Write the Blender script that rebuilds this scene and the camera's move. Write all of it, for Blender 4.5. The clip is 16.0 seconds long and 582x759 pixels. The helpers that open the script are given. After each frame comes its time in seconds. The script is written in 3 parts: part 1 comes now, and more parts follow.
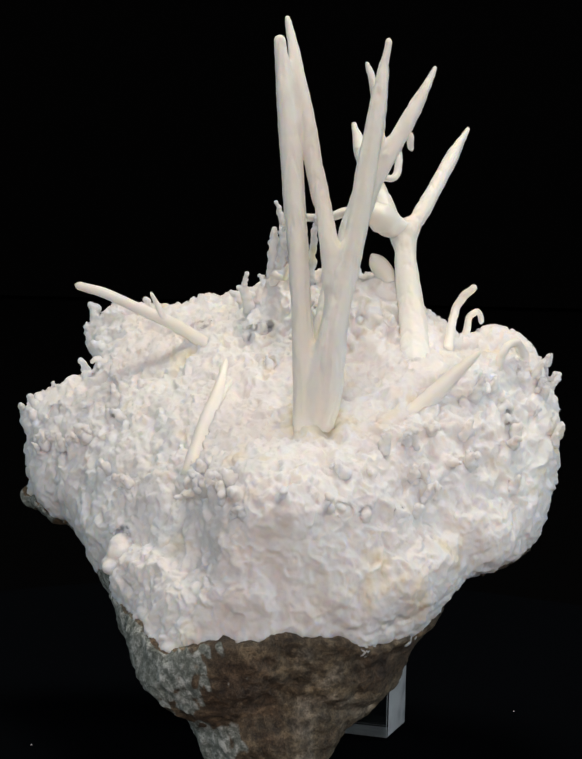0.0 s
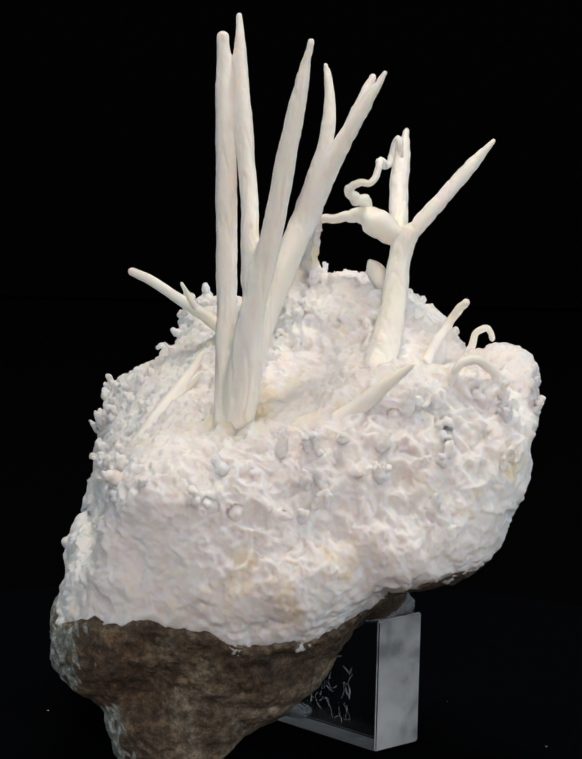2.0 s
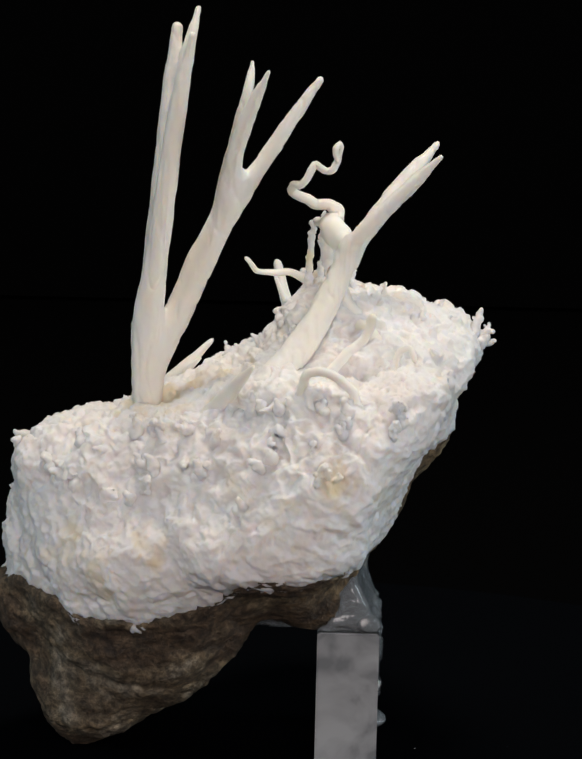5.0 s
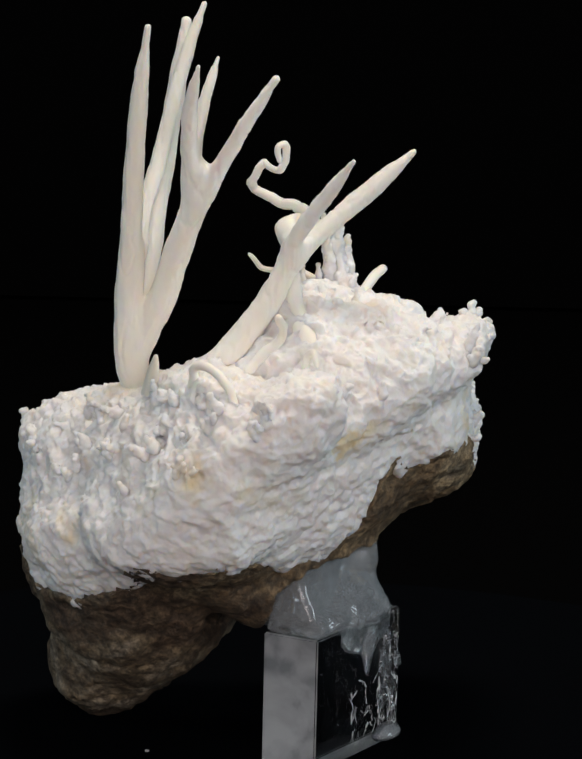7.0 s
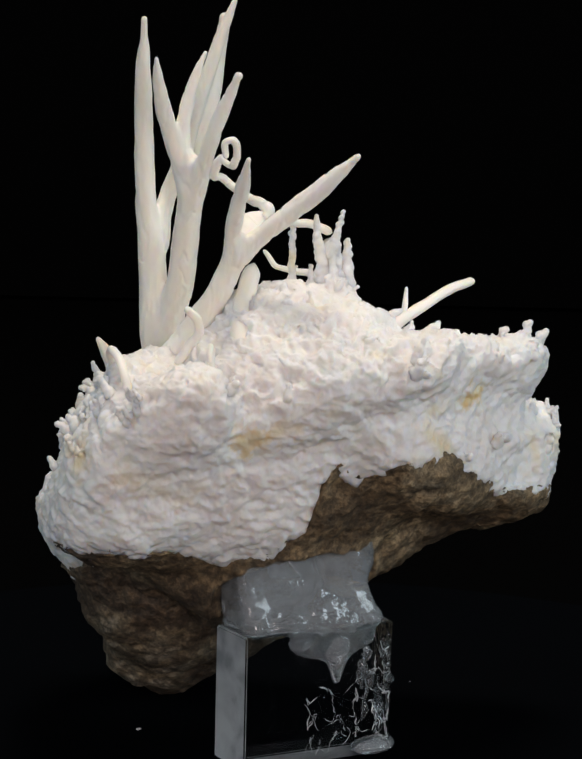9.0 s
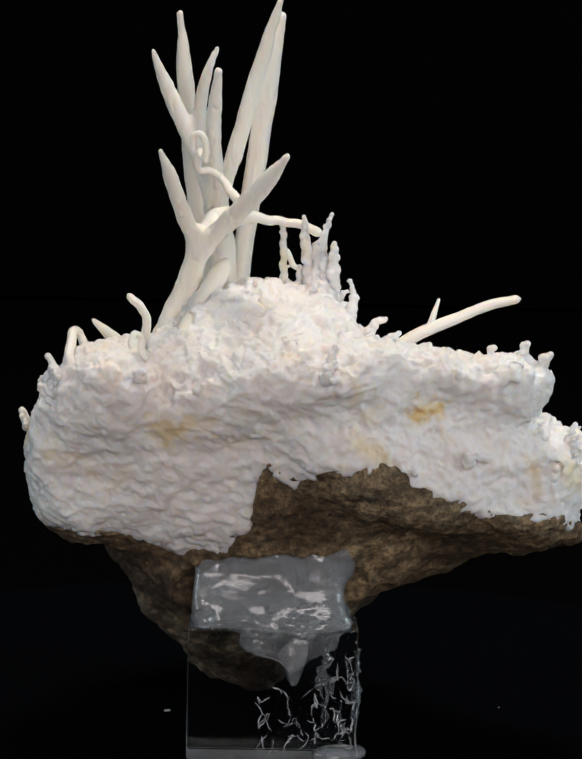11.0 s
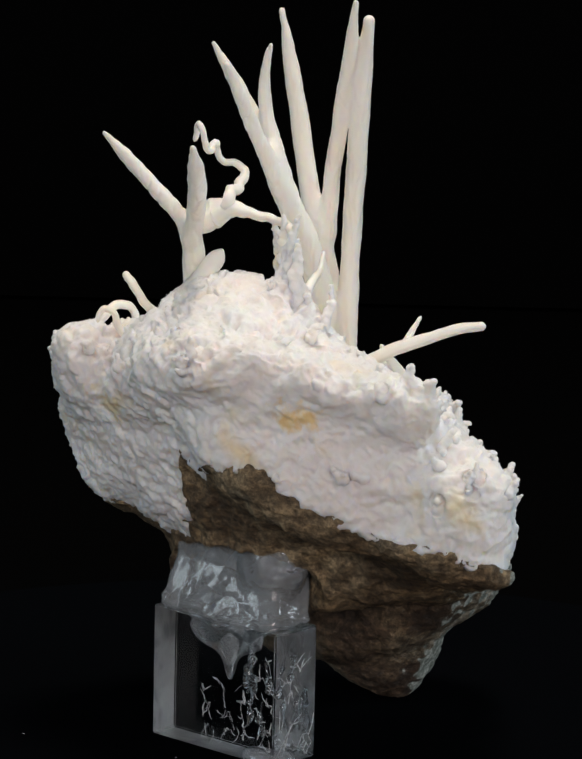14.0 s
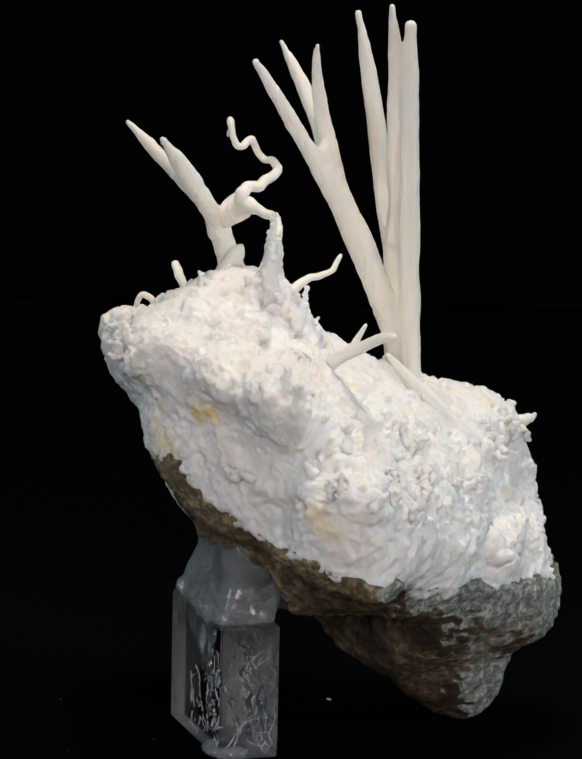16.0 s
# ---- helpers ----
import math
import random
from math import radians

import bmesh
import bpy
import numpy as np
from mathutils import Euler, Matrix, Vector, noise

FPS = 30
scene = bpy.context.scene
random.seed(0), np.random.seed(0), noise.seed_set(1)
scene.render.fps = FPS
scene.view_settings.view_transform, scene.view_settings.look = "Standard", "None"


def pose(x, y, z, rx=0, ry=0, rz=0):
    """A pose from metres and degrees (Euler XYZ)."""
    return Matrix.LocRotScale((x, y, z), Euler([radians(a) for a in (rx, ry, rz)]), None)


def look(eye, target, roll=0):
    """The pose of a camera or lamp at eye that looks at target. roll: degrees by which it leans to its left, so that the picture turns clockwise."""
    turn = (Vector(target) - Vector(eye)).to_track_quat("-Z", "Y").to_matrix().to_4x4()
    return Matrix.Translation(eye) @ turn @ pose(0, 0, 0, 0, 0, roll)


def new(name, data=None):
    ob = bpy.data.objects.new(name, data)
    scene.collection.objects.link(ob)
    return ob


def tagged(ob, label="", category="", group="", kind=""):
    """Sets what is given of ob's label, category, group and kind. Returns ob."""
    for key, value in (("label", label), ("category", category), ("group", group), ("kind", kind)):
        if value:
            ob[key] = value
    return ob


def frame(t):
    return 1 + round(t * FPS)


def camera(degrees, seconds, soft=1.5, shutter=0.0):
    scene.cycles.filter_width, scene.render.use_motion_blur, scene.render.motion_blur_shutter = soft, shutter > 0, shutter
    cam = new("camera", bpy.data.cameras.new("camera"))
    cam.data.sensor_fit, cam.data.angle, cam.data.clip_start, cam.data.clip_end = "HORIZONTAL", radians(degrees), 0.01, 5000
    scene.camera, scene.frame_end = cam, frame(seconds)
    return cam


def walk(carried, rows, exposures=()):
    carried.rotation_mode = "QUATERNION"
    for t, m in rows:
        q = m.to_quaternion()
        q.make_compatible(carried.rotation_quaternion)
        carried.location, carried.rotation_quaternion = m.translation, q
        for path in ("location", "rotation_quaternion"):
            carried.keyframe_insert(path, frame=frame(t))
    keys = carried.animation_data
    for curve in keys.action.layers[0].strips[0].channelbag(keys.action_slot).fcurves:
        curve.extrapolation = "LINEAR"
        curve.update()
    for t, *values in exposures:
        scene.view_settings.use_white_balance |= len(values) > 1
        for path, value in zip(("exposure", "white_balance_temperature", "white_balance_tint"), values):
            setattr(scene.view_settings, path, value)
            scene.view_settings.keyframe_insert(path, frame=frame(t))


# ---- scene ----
cam = camera(9.013, 16.0, soft=2.1)
EYE = (0.0, -0.67, 0.198)
AIM = (-0.00044, 0.0, 0.0687)
walk(cam, [(0.0, look(EYE, AIM, 1.335)), (16.0, look(EYE, AIM, 1.335))])

# ---- light: warm lamp overhead, cool soft boxes at both sides, weak front fill ----
world = bpy.data.worlds.new("studio")
world.use_nodes = True
world.node_tree.nodes["Background"].inputs["Color"].default_value = (0.55, 0.65, 1.0, 1)
world.node_tree.nodes["Background"].inputs["Strength"].default_value = 0.002
scene.world = world


def lamp(name, eye, target, size, power, colour):
    data = bpy.data.lights.new(name, "AREA")
    data.shape, data.size, data.size_y = "RECTANGLE", size[0], size[1]
    data.energy, data.color = power, colour
    ob = new(name, data)
    ob.matrix_world = look(eye, target)
    return ob


lamp("overhead_lamp", (0.03, 0.035, 0.72), (0, 0, 0.06), (0.18, 0.18), 2.8, (1.0, 0.905, 0.79))
lamp("left_softbox", (-0.85, -0.15, 0.35), (0, 0, 0.05), (0.3, 0.45), 1.75, (0.79, 0.93, 1.0))
lamp("right_softbox", (0.85, -0.15, 0.35), (0, 0, 0.05), (0.3, 0.45), 2.75, (0.79, 0.93, 1.0))
lamp("front_softbox", (0.1, -1.15, 0.36), (0, 0, 0.05), (0.7, 0.5), 6.7, (1.0, 0.90, 0.875))


# ---- materials ----
def nodes_of(name):
    mat = bpy.data.materials.new(name)
    mat.use_nodes = True
    return mat, mat.node_tree.nodes, mat.node_tree.links, mat.node_tree.nodes["Principled BSDF"]


def noise_node(nd, ln, scale, detail=4.0, rough=0.6, distortion=0.0):
    co = nd.new("ShaderNodeTexCoord")
    n = nd.new("ShaderNodeTexNoise")
    n.inputs["Scale"].default_value, n.inputs["Detail"].default_value = scale, detail
    n.inputs["Roughness"].default_value, n.inputs["Distortion"].default_value = rough, distortion
    ln.new(co.outputs["Object"], n.inputs["Vector"])
    return n


def ramp_node(nd, ln, src, stops):
    r = nd.new("ShaderNodeValToRGB")
    while len(r.color_ramp.elements) < len(stops):
        r.color_ramp.elements.new(0.5)
    for e, (pos, col) in zip(r.color_ramp.elements, stops):
        e.position, e.color = pos, (*col, 1)
    ln.new(src, r.inputs["Fac"])
    return r


def mix_node(nd, ln, fac, a, b, mode="MIX"):
    m = nd.new("ShaderNodeMix")
    m.data_type, m.blend_type = "RGBA", mode
    for sock, v in (("Factor", fac), (6, a), (7, b)):
        s = m.inputs[sock]
        if hasattr(v, "links"):
            ln.new(v, s)
        else:
            s.default_value = v
    return m.outputs[2]


def bump_node(nd, ln, height, strength, distance, normal=None):
    b = nd.new("ShaderNodeBump")
    b.inputs["Strength"].default_value, b.inputs["Distance"].default_value = strength, distance
    ln.new(height, b.inputs["Height"])
    if normal is not None:
        ln.new(normal, b.inputs["Normal"])
    return b.outputs["Normal"]


def crust_material():
    mat, nd, ln, p = nodes_of("aragonite_crust")
    big = noise_node(nd, ln, 60, 3, 0.55)
    stain = noise_node(nd, ln, 95, 2, 0.5, 0.4)
    mid = noise_node(nd, ln, 300, 4, 0.6)
    fine = noise_node(nd, ln, 1700, 3, 0.6)
    white = ramp_node(nd, ln, big.outputs["Fac"], [(0.32, (0.80, 0.765, 0.75)), (0.5, (0.85, 0.825, 0.81)), (0.68, (0.83, 0.835, 0.825))])
    cream = ramp_node(nd, ln, stain.outputs["Fac"], [(0.60, (1, 1, 1)), (0.70, (1.0, 0.94, 0.80)), (0.80, (0.98, 0.84, 0.55))])
    grey = ramp_node(nd, ln, mid.outputs["Fac"], [(0.34, (0.93, 0.915, 0.91)), (0.52, (1, 1, 1))])
    col = mix_node(nd, ln, 0.8, white.outputs["Color"], grey.outputs["Color"], "MULTIPLY")
    col = mix_node(nd, ln, 1.0, col, cream.outputs["Color"], "MULTIPLY")
    # ochre stains, each of its own place and size (metres)
    co = nd.new("ShaderNodeTexCoord")
    for at, size, tint in (((-0.0136, 0.0275, 0.0690), 0.0056, (1.0, 0.78, 0.42)), ((0.0290, 0.0150, 0.0640), 0.0048, (0.97, 0.84, 0.58)), ((-0.002, -0.0478, 0.0486), 0.0018, (0.9, 0.72, 0.42)), ((0.004, -0.029, 0.067), 0.007, (1.0, 0.93, 0.74))):
        mp = nd.new("ShaderNodeMapping")
        mp.vector_type = "POINT"
        k = 1 / size
        mp.inputs["Location"].default_value = tuple(-a * k * w for a, w in zip(at, (0.8, 0.8, 1.5)))
        mp.inputs["Scale"].default_value = (k * 0.8, k * 0.8, k * 1.5)
        warp = mix_node(nd, ln, 0.006, co.outputs["Object"], mid.outputs["Color"], "LINEAR_LIGHT")
        ln.new(warp, mp.inputs["Vector"])
        dist = nd.new("ShaderNodeVectorMath")
        dist.operation = "LENGTH"
        ln.new(mp.outputs["Vector"], dist.inputs[0])
        spot = ramp_node(nd, ln, dist.outputs["Value"], [(0.5, tint), (1.05, (1, 1, 1))])
        col = mix_node(nd, ln, 1.0, col, spot.outputs["Color"], "MULTIPLY")
    ln.new(col, p.inputs["Base Color"])
    p.inputs["Roughness"].default_value = 0.6
    p.inputs["Specular IOR Level"].default_value = 0.35
    p.inputs["Subsurface Weight"].default_value = 0.8
    p.inputs["Subsurface Radius"].default_value = (1.0, 0.82, 0.62)
    p.inputs["Subsurface Scale"].default_value = 0.003
    n1 = bump_node(nd, ln, mid.outputs["Fac"], 0.25, 0.0010)
    ln.new(bump_node(nd, ln, fine.outputs["Fac"], 0.2, 0.0003, n1), p.inputs["Normal"])
    return mat


def spike_material():
    mat, nd, ln, p = nodes_of("aragonite_spike")
    big = noise_node(nd, ln, 60, 3, 0.5)
    fine = noise_node(nd, ln, 900, 4, 0.6)
    col = ramp_node(nd, ln, big.outputs["Fac"], [(0.35, (0.92, 0.90, 0.85)), (0.6, (0.91, 0.87, 0.785))])
    ln.new(col.outputs["Color"], p.inputs["Base Color"])
    p.inputs["Roughness"].default_value = 0.48
    p.inputs["Subsurface Weight"].default_value = 0.6
    p.inputs["Subsurface Radius"].default_value = (1.0, 0.8, 0.55)
    p.inputs["Subsurface Scale"].default_value = 0.0007
    ln.new(bump_node(nd, ln, fine.outputs["Fac"], 0.10, 0.0004), p.inputs["Normal"])
    return mat


def rock_material():
    mat, nd, ln, p = nodes_of("limestone_host")
    big = noise_node(nd, ln, 55, 4, 0.6)
    mid = noise_node(nd, ln, 620, 5, 0.75)
    fine = noise_node(nd, ln, 1800, 3, 0.6)
    # slanting layers in the stone
    co = nd.new("ShaderNodeTexCoord")
    mp = nd.new("ShaderNodeMapping")
    mp.inputs["Rotation"].default_value = (radians(35), radians(-45), 0)
    mp.inputs["Scale"].default_value = (80, 80, 330)
    ln.new(co.outputs["Object"], mp.inputs["Vector"])
    layer = nd.new("ShaderNodeTexNoise")
    layer.inputs["Scale"].default_value, layer.inputs["Detail"].default_value = 1.0, 4.0
    ln.new(mp.outputs["Vector"], layer.inputs["Vector"])
    ochre = ramp_node(nd, ln, big.outputs["Fac"], [(0.3, (0.06, 0.039, 0.021)), (0.47, (0.15, 0.106, 0.06)), (0.58, (0.26, 0.20, 0.122)), (0.7, (0.17, 0.15, 0.11))])
    umber = ramp_node(nd, ln, big.outputs["Fac"], [(0.32, (0.036, 0.023, 0.016)), (0.46, (0.09, 0.063, 0.040)), (0.56, (0.135, 0.107, 0.070)), (0.68, (0.26, 0.235, 0.195))])
    # ochre matrix under one side of the stone, darker umber in the keel
    sy = nd.new("ShaderNodeSeparateXYZ")
    ln.new(co.outputs["Object"], sy.inputs["Vector"])
    sway = nd.new("ShaderNodeMath")
    sway.operation = "MULTIPLY_ADD"
    sway.inputs[1].default_value = 0.05
    ln.new(big.outputs["Fac"], sway.inputs[0])
    ln.new(sy.outputs["Y"], sway.inputs[2])
    kind = nd.new("ShaderNodeMapRange")
    kind.inputs["From Min"].default_value, kind.inputs["From Max"].default_value = 0.010, 0.026
    ln.new(sway.outputs[0], kind.inputs["Value"])
    base_col = mix_node(nd, ln, kind.outputs["Result"], umber.outputs["Color"], ochre.outputs["Color"])
    pale = ramp_node(nd, ln, mid.outputs["Fac"], [(0.36, (0.10, 0.12, 0.10)), (0.5, (0.26, 0.29, 0.26)), (0.62, (0.62, 0.65, 0.62))])
    # the broken face on one end is pale grey-green
    turn = nd.new("ShaderNodeVectorMath")
    turn.operation = "DOT_PRODUCT"
    turn.inputs[1].default_value = (0.9, 0.45, 0.0)
    ln.new(co.outputs["Normal"], turn.inputs[0])
    wob = nd.new("ShaderNodeMath")
    wob.operation = "MULTIPLY_ADD"
    wob.inputs[1].default_value = 0.5
    ln.new(big.outputs["Fac"], wob.inputs[0])
    ln.new(turn.outputs["Value"], wob.inputs[2])
    mask = ramp_node(nd, ln, wob.outputs[0], [(0.0, (0.9, 0.9, 0.9)), (0.08, (0, 0, 0))])
    shift = nd.new("ShaderNodeMath")
    shift.operation = "ADD"
    shift.inputs[1].default_value = 0.42
    ln.new(wob.outputs[0], shift.inputs[0])
    ln.new(shift.outputs[0], mask.inputs["Fac"])
    speck = ramp_node(nd, ln, mid.outputs["Fac"], [(0.36, (0.22, 0.2, 0.18)), (0.5, (0.85, 0.83, 0.8)), (0.62, (1.9, 1.85, 1.75))])
    band = ramp_node(nd, ln, layer.outputs["Fac"], [(0.35, (0.55, 0.52, 0.48)), (0.5, (1, 1, 1)), (0.66, (1.5, 1.45, 1.35))])
    col = mix_node(nd, ln, 0.85, base_col, speck.outputs["Color"], "MULTIPLY")
    col = mix_node(nd, ln, 0.75, col, band.outputs["Color"], "MULTIPLY")
    col = mix_node(nd, ln, mask.outputs["Color"], col, pale.outputs["Color"])
    ln.new(col, p.inputs["Base Color"])
    p.inputs["Roughness"].default_value = 0.7
    n1 = bump_node(nd, ln, mid.outputs["Fac"], 0.9, 0.0012)
    n2 = bump_node(nd, ln, layer.outputs["Fac"], 0.35, 0.0012, n1)
    ln.new(bump_node(nd, ln, fine.outputs["Fac"], 0.6, 0.0005, n2), p.inputs["Normal"])
    return mat


def acrylic_material():
    mat, nd, ln, p = nodes_of("clear_acrylic")
    p.inputs["Base Color"].default_value = (0.97, 0.98, 0.985, 1)
    p.inputs["Roughness"].default_value = 0.02
    p.inputs["IOR"].default_value = 1.49
    p.inputs["Transmission Weight"].default_value = 1.0
    return mat


def sawn_material():
    mat, nd, ln, p = nodes_of("sawn_acrylic")
    n = noise_node(nd, ln, 85, 3, 0.5, 1.5)
    col = ramp_node(nd, ln, n.outputs["Fac"], [(0.34, (0.26, 0.28, 0.30)), (0.45, (0.46, 0.48, 0.50)), (0.66, (0.62, 0.65, 0.67))])
    ln.new(col.outputs["Color"], p.inputs["Base Color"])
    p.inputs["Roughness"].default_value = 0.5
    p.inputs["IOR"].default_value = 1.49
    p.inputs["Transmission Weight"].default_value = 0.45
    return mat


def glue_material(name="hot_glue", clear=0.8):
    mat, nd, ln, p = nodes_of(name)
    n = noise_node(nd, ln, 150, 2, 0.5, 0.3)
    f = noise_node(nd, ln, 520, 2, 0.5, 0.8)
    milk = ramp_node(nd, ln, n.outputs["Fac"], [(0.35, (0.62, 0.68, 0.72)), (0.65, (0.82, 0.87, 0.91))])
    ln.new(milk.outputs["Color"], p.inputs["Base Color"])
    cloud = ramp_node(nd, ln, n.outputs["Fac"], [(0.3, (clear - 0.1,) * 3), (0.7, (min(1, clear + 0.06),) * 3)])
    ln.new(cloud.outputs["Color"], p.inputs["Transmission Weight"])
    p.inputs["Roughness"].default_value = 0.04
    p.inputs["IOR"].default_value = 1.48
    ln.new(bump_node(nd, ln, f.outputs["Fac"], 0.12, 0.0008), p.inputs["Normal"])
    return mat


def crackle_material():
    mat, nd, ln, p = nodes_of("crackled_acrylic")
    n = noise_node(nd, ln, 190, 2, 0.5, 1.6)
    p.inputs["Base Color"].default_value = (0.93, 0.95, 0.97, 1)
    p.inputs["Roughness"].default_value = 0.06
    p.inputs["IOR"].default_value = 1.49
    p.inputs["Transmission Weight"].default_value = 1.0
    ln.new(bump_node(nd, ln, n.outputs["Fac"], 0.3, 0.0025), p.inputs["Normal"])
    return mat


def plain_material(name, colour, rough, scale=300, vary=0.3, gloss=0.5):
    mat, nd, ln, p = nodes_of(name)
    n = noise_node(nd, ln, scale, 4, 0.6)
    lo = tuple(c * (1 - vary) for c in colour)
    col = ramp_node(nd, ln, n.outputs["Fac"], [(0.3, lo), (0.7, colour)])
    ln.new(col.outputs["Color"], p.inputs["Base Color"])
    p.inputs["Roughness"].default_value = rough
    p.inputs["Specular IOR Level"].default_value = gloss
    return mat


CRUST, SPIKE, ROCK = crust_material(), spike_material(), rock_material()
ACRYLIC, SAWN, GLUE, CRACKLE = acrylic_material(), sawn_material(), glue_material(), crackle_material()
CLEAR_GLUE = glue_material("clear_glue", 0.98)
BLACK_CLOTH = plain_material("black_velvet", (0.0021, 0.0021, 0.0022), 1.0, 900, 0.3, 0.0)
BLACK_DISC = plain_material("black_disc", (0.0010, 0.0014, 0.0022), 1.0, 700, 0.3, 0.02)
DARK_WALL = plain_material("dark_wall", (0.03, 0.03, 0.033), 0.9, 20)
# uneven white stands in for the light that the cracks reflect
THREAD = plain_material("crack_glint_white", (0.8, 0.83, 0.86), 0.12, 1500, 0.6)
DUST = plain_material("dust", (0.5, 0.5, 0.52), 0.8, 2000)


# ---- mesh helpers ----
def mesh_object(name, verts, faces, material, parent=None, smooth=True, label=""):
    me = bpy.data.meshes.new(name)
    me.from_pydata([tuple(v) for v in verts], [], [tuple(f) for f in faces])
    if smooth:
        me.polygons.foreach_set("use_smooth", [True] * len(me.polygons))
    me.materials.append(material)
    me.update()
    ob = new(name, me)
    ob.parent = parent
    return tagged(ob, label)


def part(name, bm, material, parent, label="", smooth=True):
    me = bpy.data.meshes.new(name)
    bm.to_mesh(me)
    bm.free()
    if smooth:
        me.polygons.foreach_set("use_smooth", [True] * len(me.polygons))
    me.materials.append(material)
    ob = new(name, me)
    ob.parent = parent
    return tagged(ob, label)


def hash3(i, j, k, seed):
    n = (i.astype(np.int64) * 374761393 + j.astype(np.int64) * 668265263 + k.astype(np.int64) * 1274126177 + seed * 982451653) & 0xFFFFFFFF
    n = ((n ^ (n >> 13)) * 1274126177) & 0xFFFFFFFF
    n = ((n ^ (n >> 16)) * 2246822519) & 0xFFFFFFFF
    return ((n ^ (n >> 15)) & 0xFFFFFF) / float(0xFFFFFF)


def value_noise(p, seed=0):
    i = np.floor(p)
    f = p - i
    f = f * f * (3 - 2 * f)
    i = i.astype(np.int64)
    out = 0.0
    for a in (0, 1):
        for b in (0, 1):
            for c in (0, 1):
                w = (f[:, 0] if a else 1 - f[:, 0]) * (f[:, 1] if b else 1 - f[:, 1]) * (f[:, 2] if c else 1 - f[:, 2])
                out = out + w * hash3(i[:, 0] + a, i[:, 1] + b, i[:, 2] + c, seed)
    return out * 2 - 1


def fbm(p, octaves=4, gain=0.5, seed=0):
    total, amp = 0.0, 1.0
    for o in range(octaves):
        total = total + amp * value_noise(p * 2.03 ** o + 17.3 * o, seed + o)
        amp *= gain
    return total


def cells(p, seed=0):
    """Distance to the nearest of one random point in each unit cell."""
    base = np.floor(p).astype(np.int64)
    best = np.full(len(p), 9.0)
    for a in (-1, 0, 1):
        for b in (-1, 0, 1):
            for c in (-1, 0, 1):
                i, j, k = base[:, 0] + a, base[:, 1] + b, base[:, 2] + c
                q = np.stack([i + hash3(i, j, k, seed), j + hash3(i, j, k, seed + 1), k + hash3(i, j, k, seed + 2)], 1)
                best = np.minimum(best, ((q - p) ** 2).sum(1))
    return np.sqrt(best)


def surface_net(field, lo, step):
    """A closed quad mesh on the zero level of a sampled field (negative inside)."""
    inside = field < 0
    shape = np.array(field.shape) - 1
    corner_sum = np.zeros(tuple(shape), np.int8)
    for a in (0, 1):
        for b in (0, 1):
            for c in (0, 1):
                corner_sum += inside[a:a + shape[0], b:b + shape[1], c:c + shape[2]]
    cell = np.argwhere((corner_sum > 0) & (corner_sum < 8))
    index = np.full(tuple(shape), -1, np.int64)
    index[cell[:, 0], cell[:, 1], cell[:, 2]] = np.arange(len(cell))
    total, count = np.zeros((len(cell), 3)), np.zeros(len(cell))
    corners = [(a, b, c) for a in (0, 1) for b in (0, 1) for c in (0, 1)]
    for u in corners:
        for v in corners:
            if sum(v) == sum(u) + 1 and all(y >= x for x, y in zip(u, v)):
                fu = field[cell[:, 0] + u[0], cell[:, 1] + u[1], cell[:, 2] + u[2]]
                fv = field[cell[:, 0] + v[0], cell[:, 1] + v[1], cell[:, 2] + v[2]]
                m = (fu < 0) != (fv < 0)
                s = np.where(m, fu / np.where(m, fu - fv, 1), 0)[:, None]
                total += np.where(m[:, None], np.array(u) + s * (np.array(v) - np.array(u)), 0)
                count += m
    verts = (cell + total / count[:, None]) * step + np.array(lo)
    faces = []
    for ax in range(3):
        b, c = (ax + 1) % 3, (ax + 2) % 3
        one = [slice(None)] * 3
        two = [slice(None)] * 3
        one[ax], two[ax] = slice(0, -1), slice(1, None)
        first, second = inside[tuple(one)], inside[tuple(two)]
        for flip, m in ((False, first & ~second), (True, ~first & second)):
            e = np.argwhere(m)
            e = e[(e[:, b] > 0) & (e[:, c] > 0) & (e[:, b] < shape[b]) & (e[:, c] < shape[c])]
            q = []
            for db, dc in ((-1, -1), (0, -1), (0, 0), (-1, 0)):
                f = e.copy()
                f[:, b] += db
                f[:, c] += dc
                q.append(index[f[:, 0], f[:, 1], f[:, 2]])
            q = np.stack(q, 1)
            faces.append(q[:, ::-1] if flip else q)
    faces = np.concatenate(faces)
    return verts, faces[(faces >= 0).all(1)]


def vertex_normals(verts, faces):
    n = np.cross(verts[faces[:, 2]] - verts[faces[:, 0]], verts[faces[:, 3]] - verts[faces[:, 1]])
    out = np.zeros_like(verts)
    for k in range(4):
        for ax in range(3):
            out[:, ax] += np.bincount(faces[:, k], n[:, ax], len(verts))
    return out / (np.linalg.norm(out, axis=1, keepdims=True) + 1e-12)


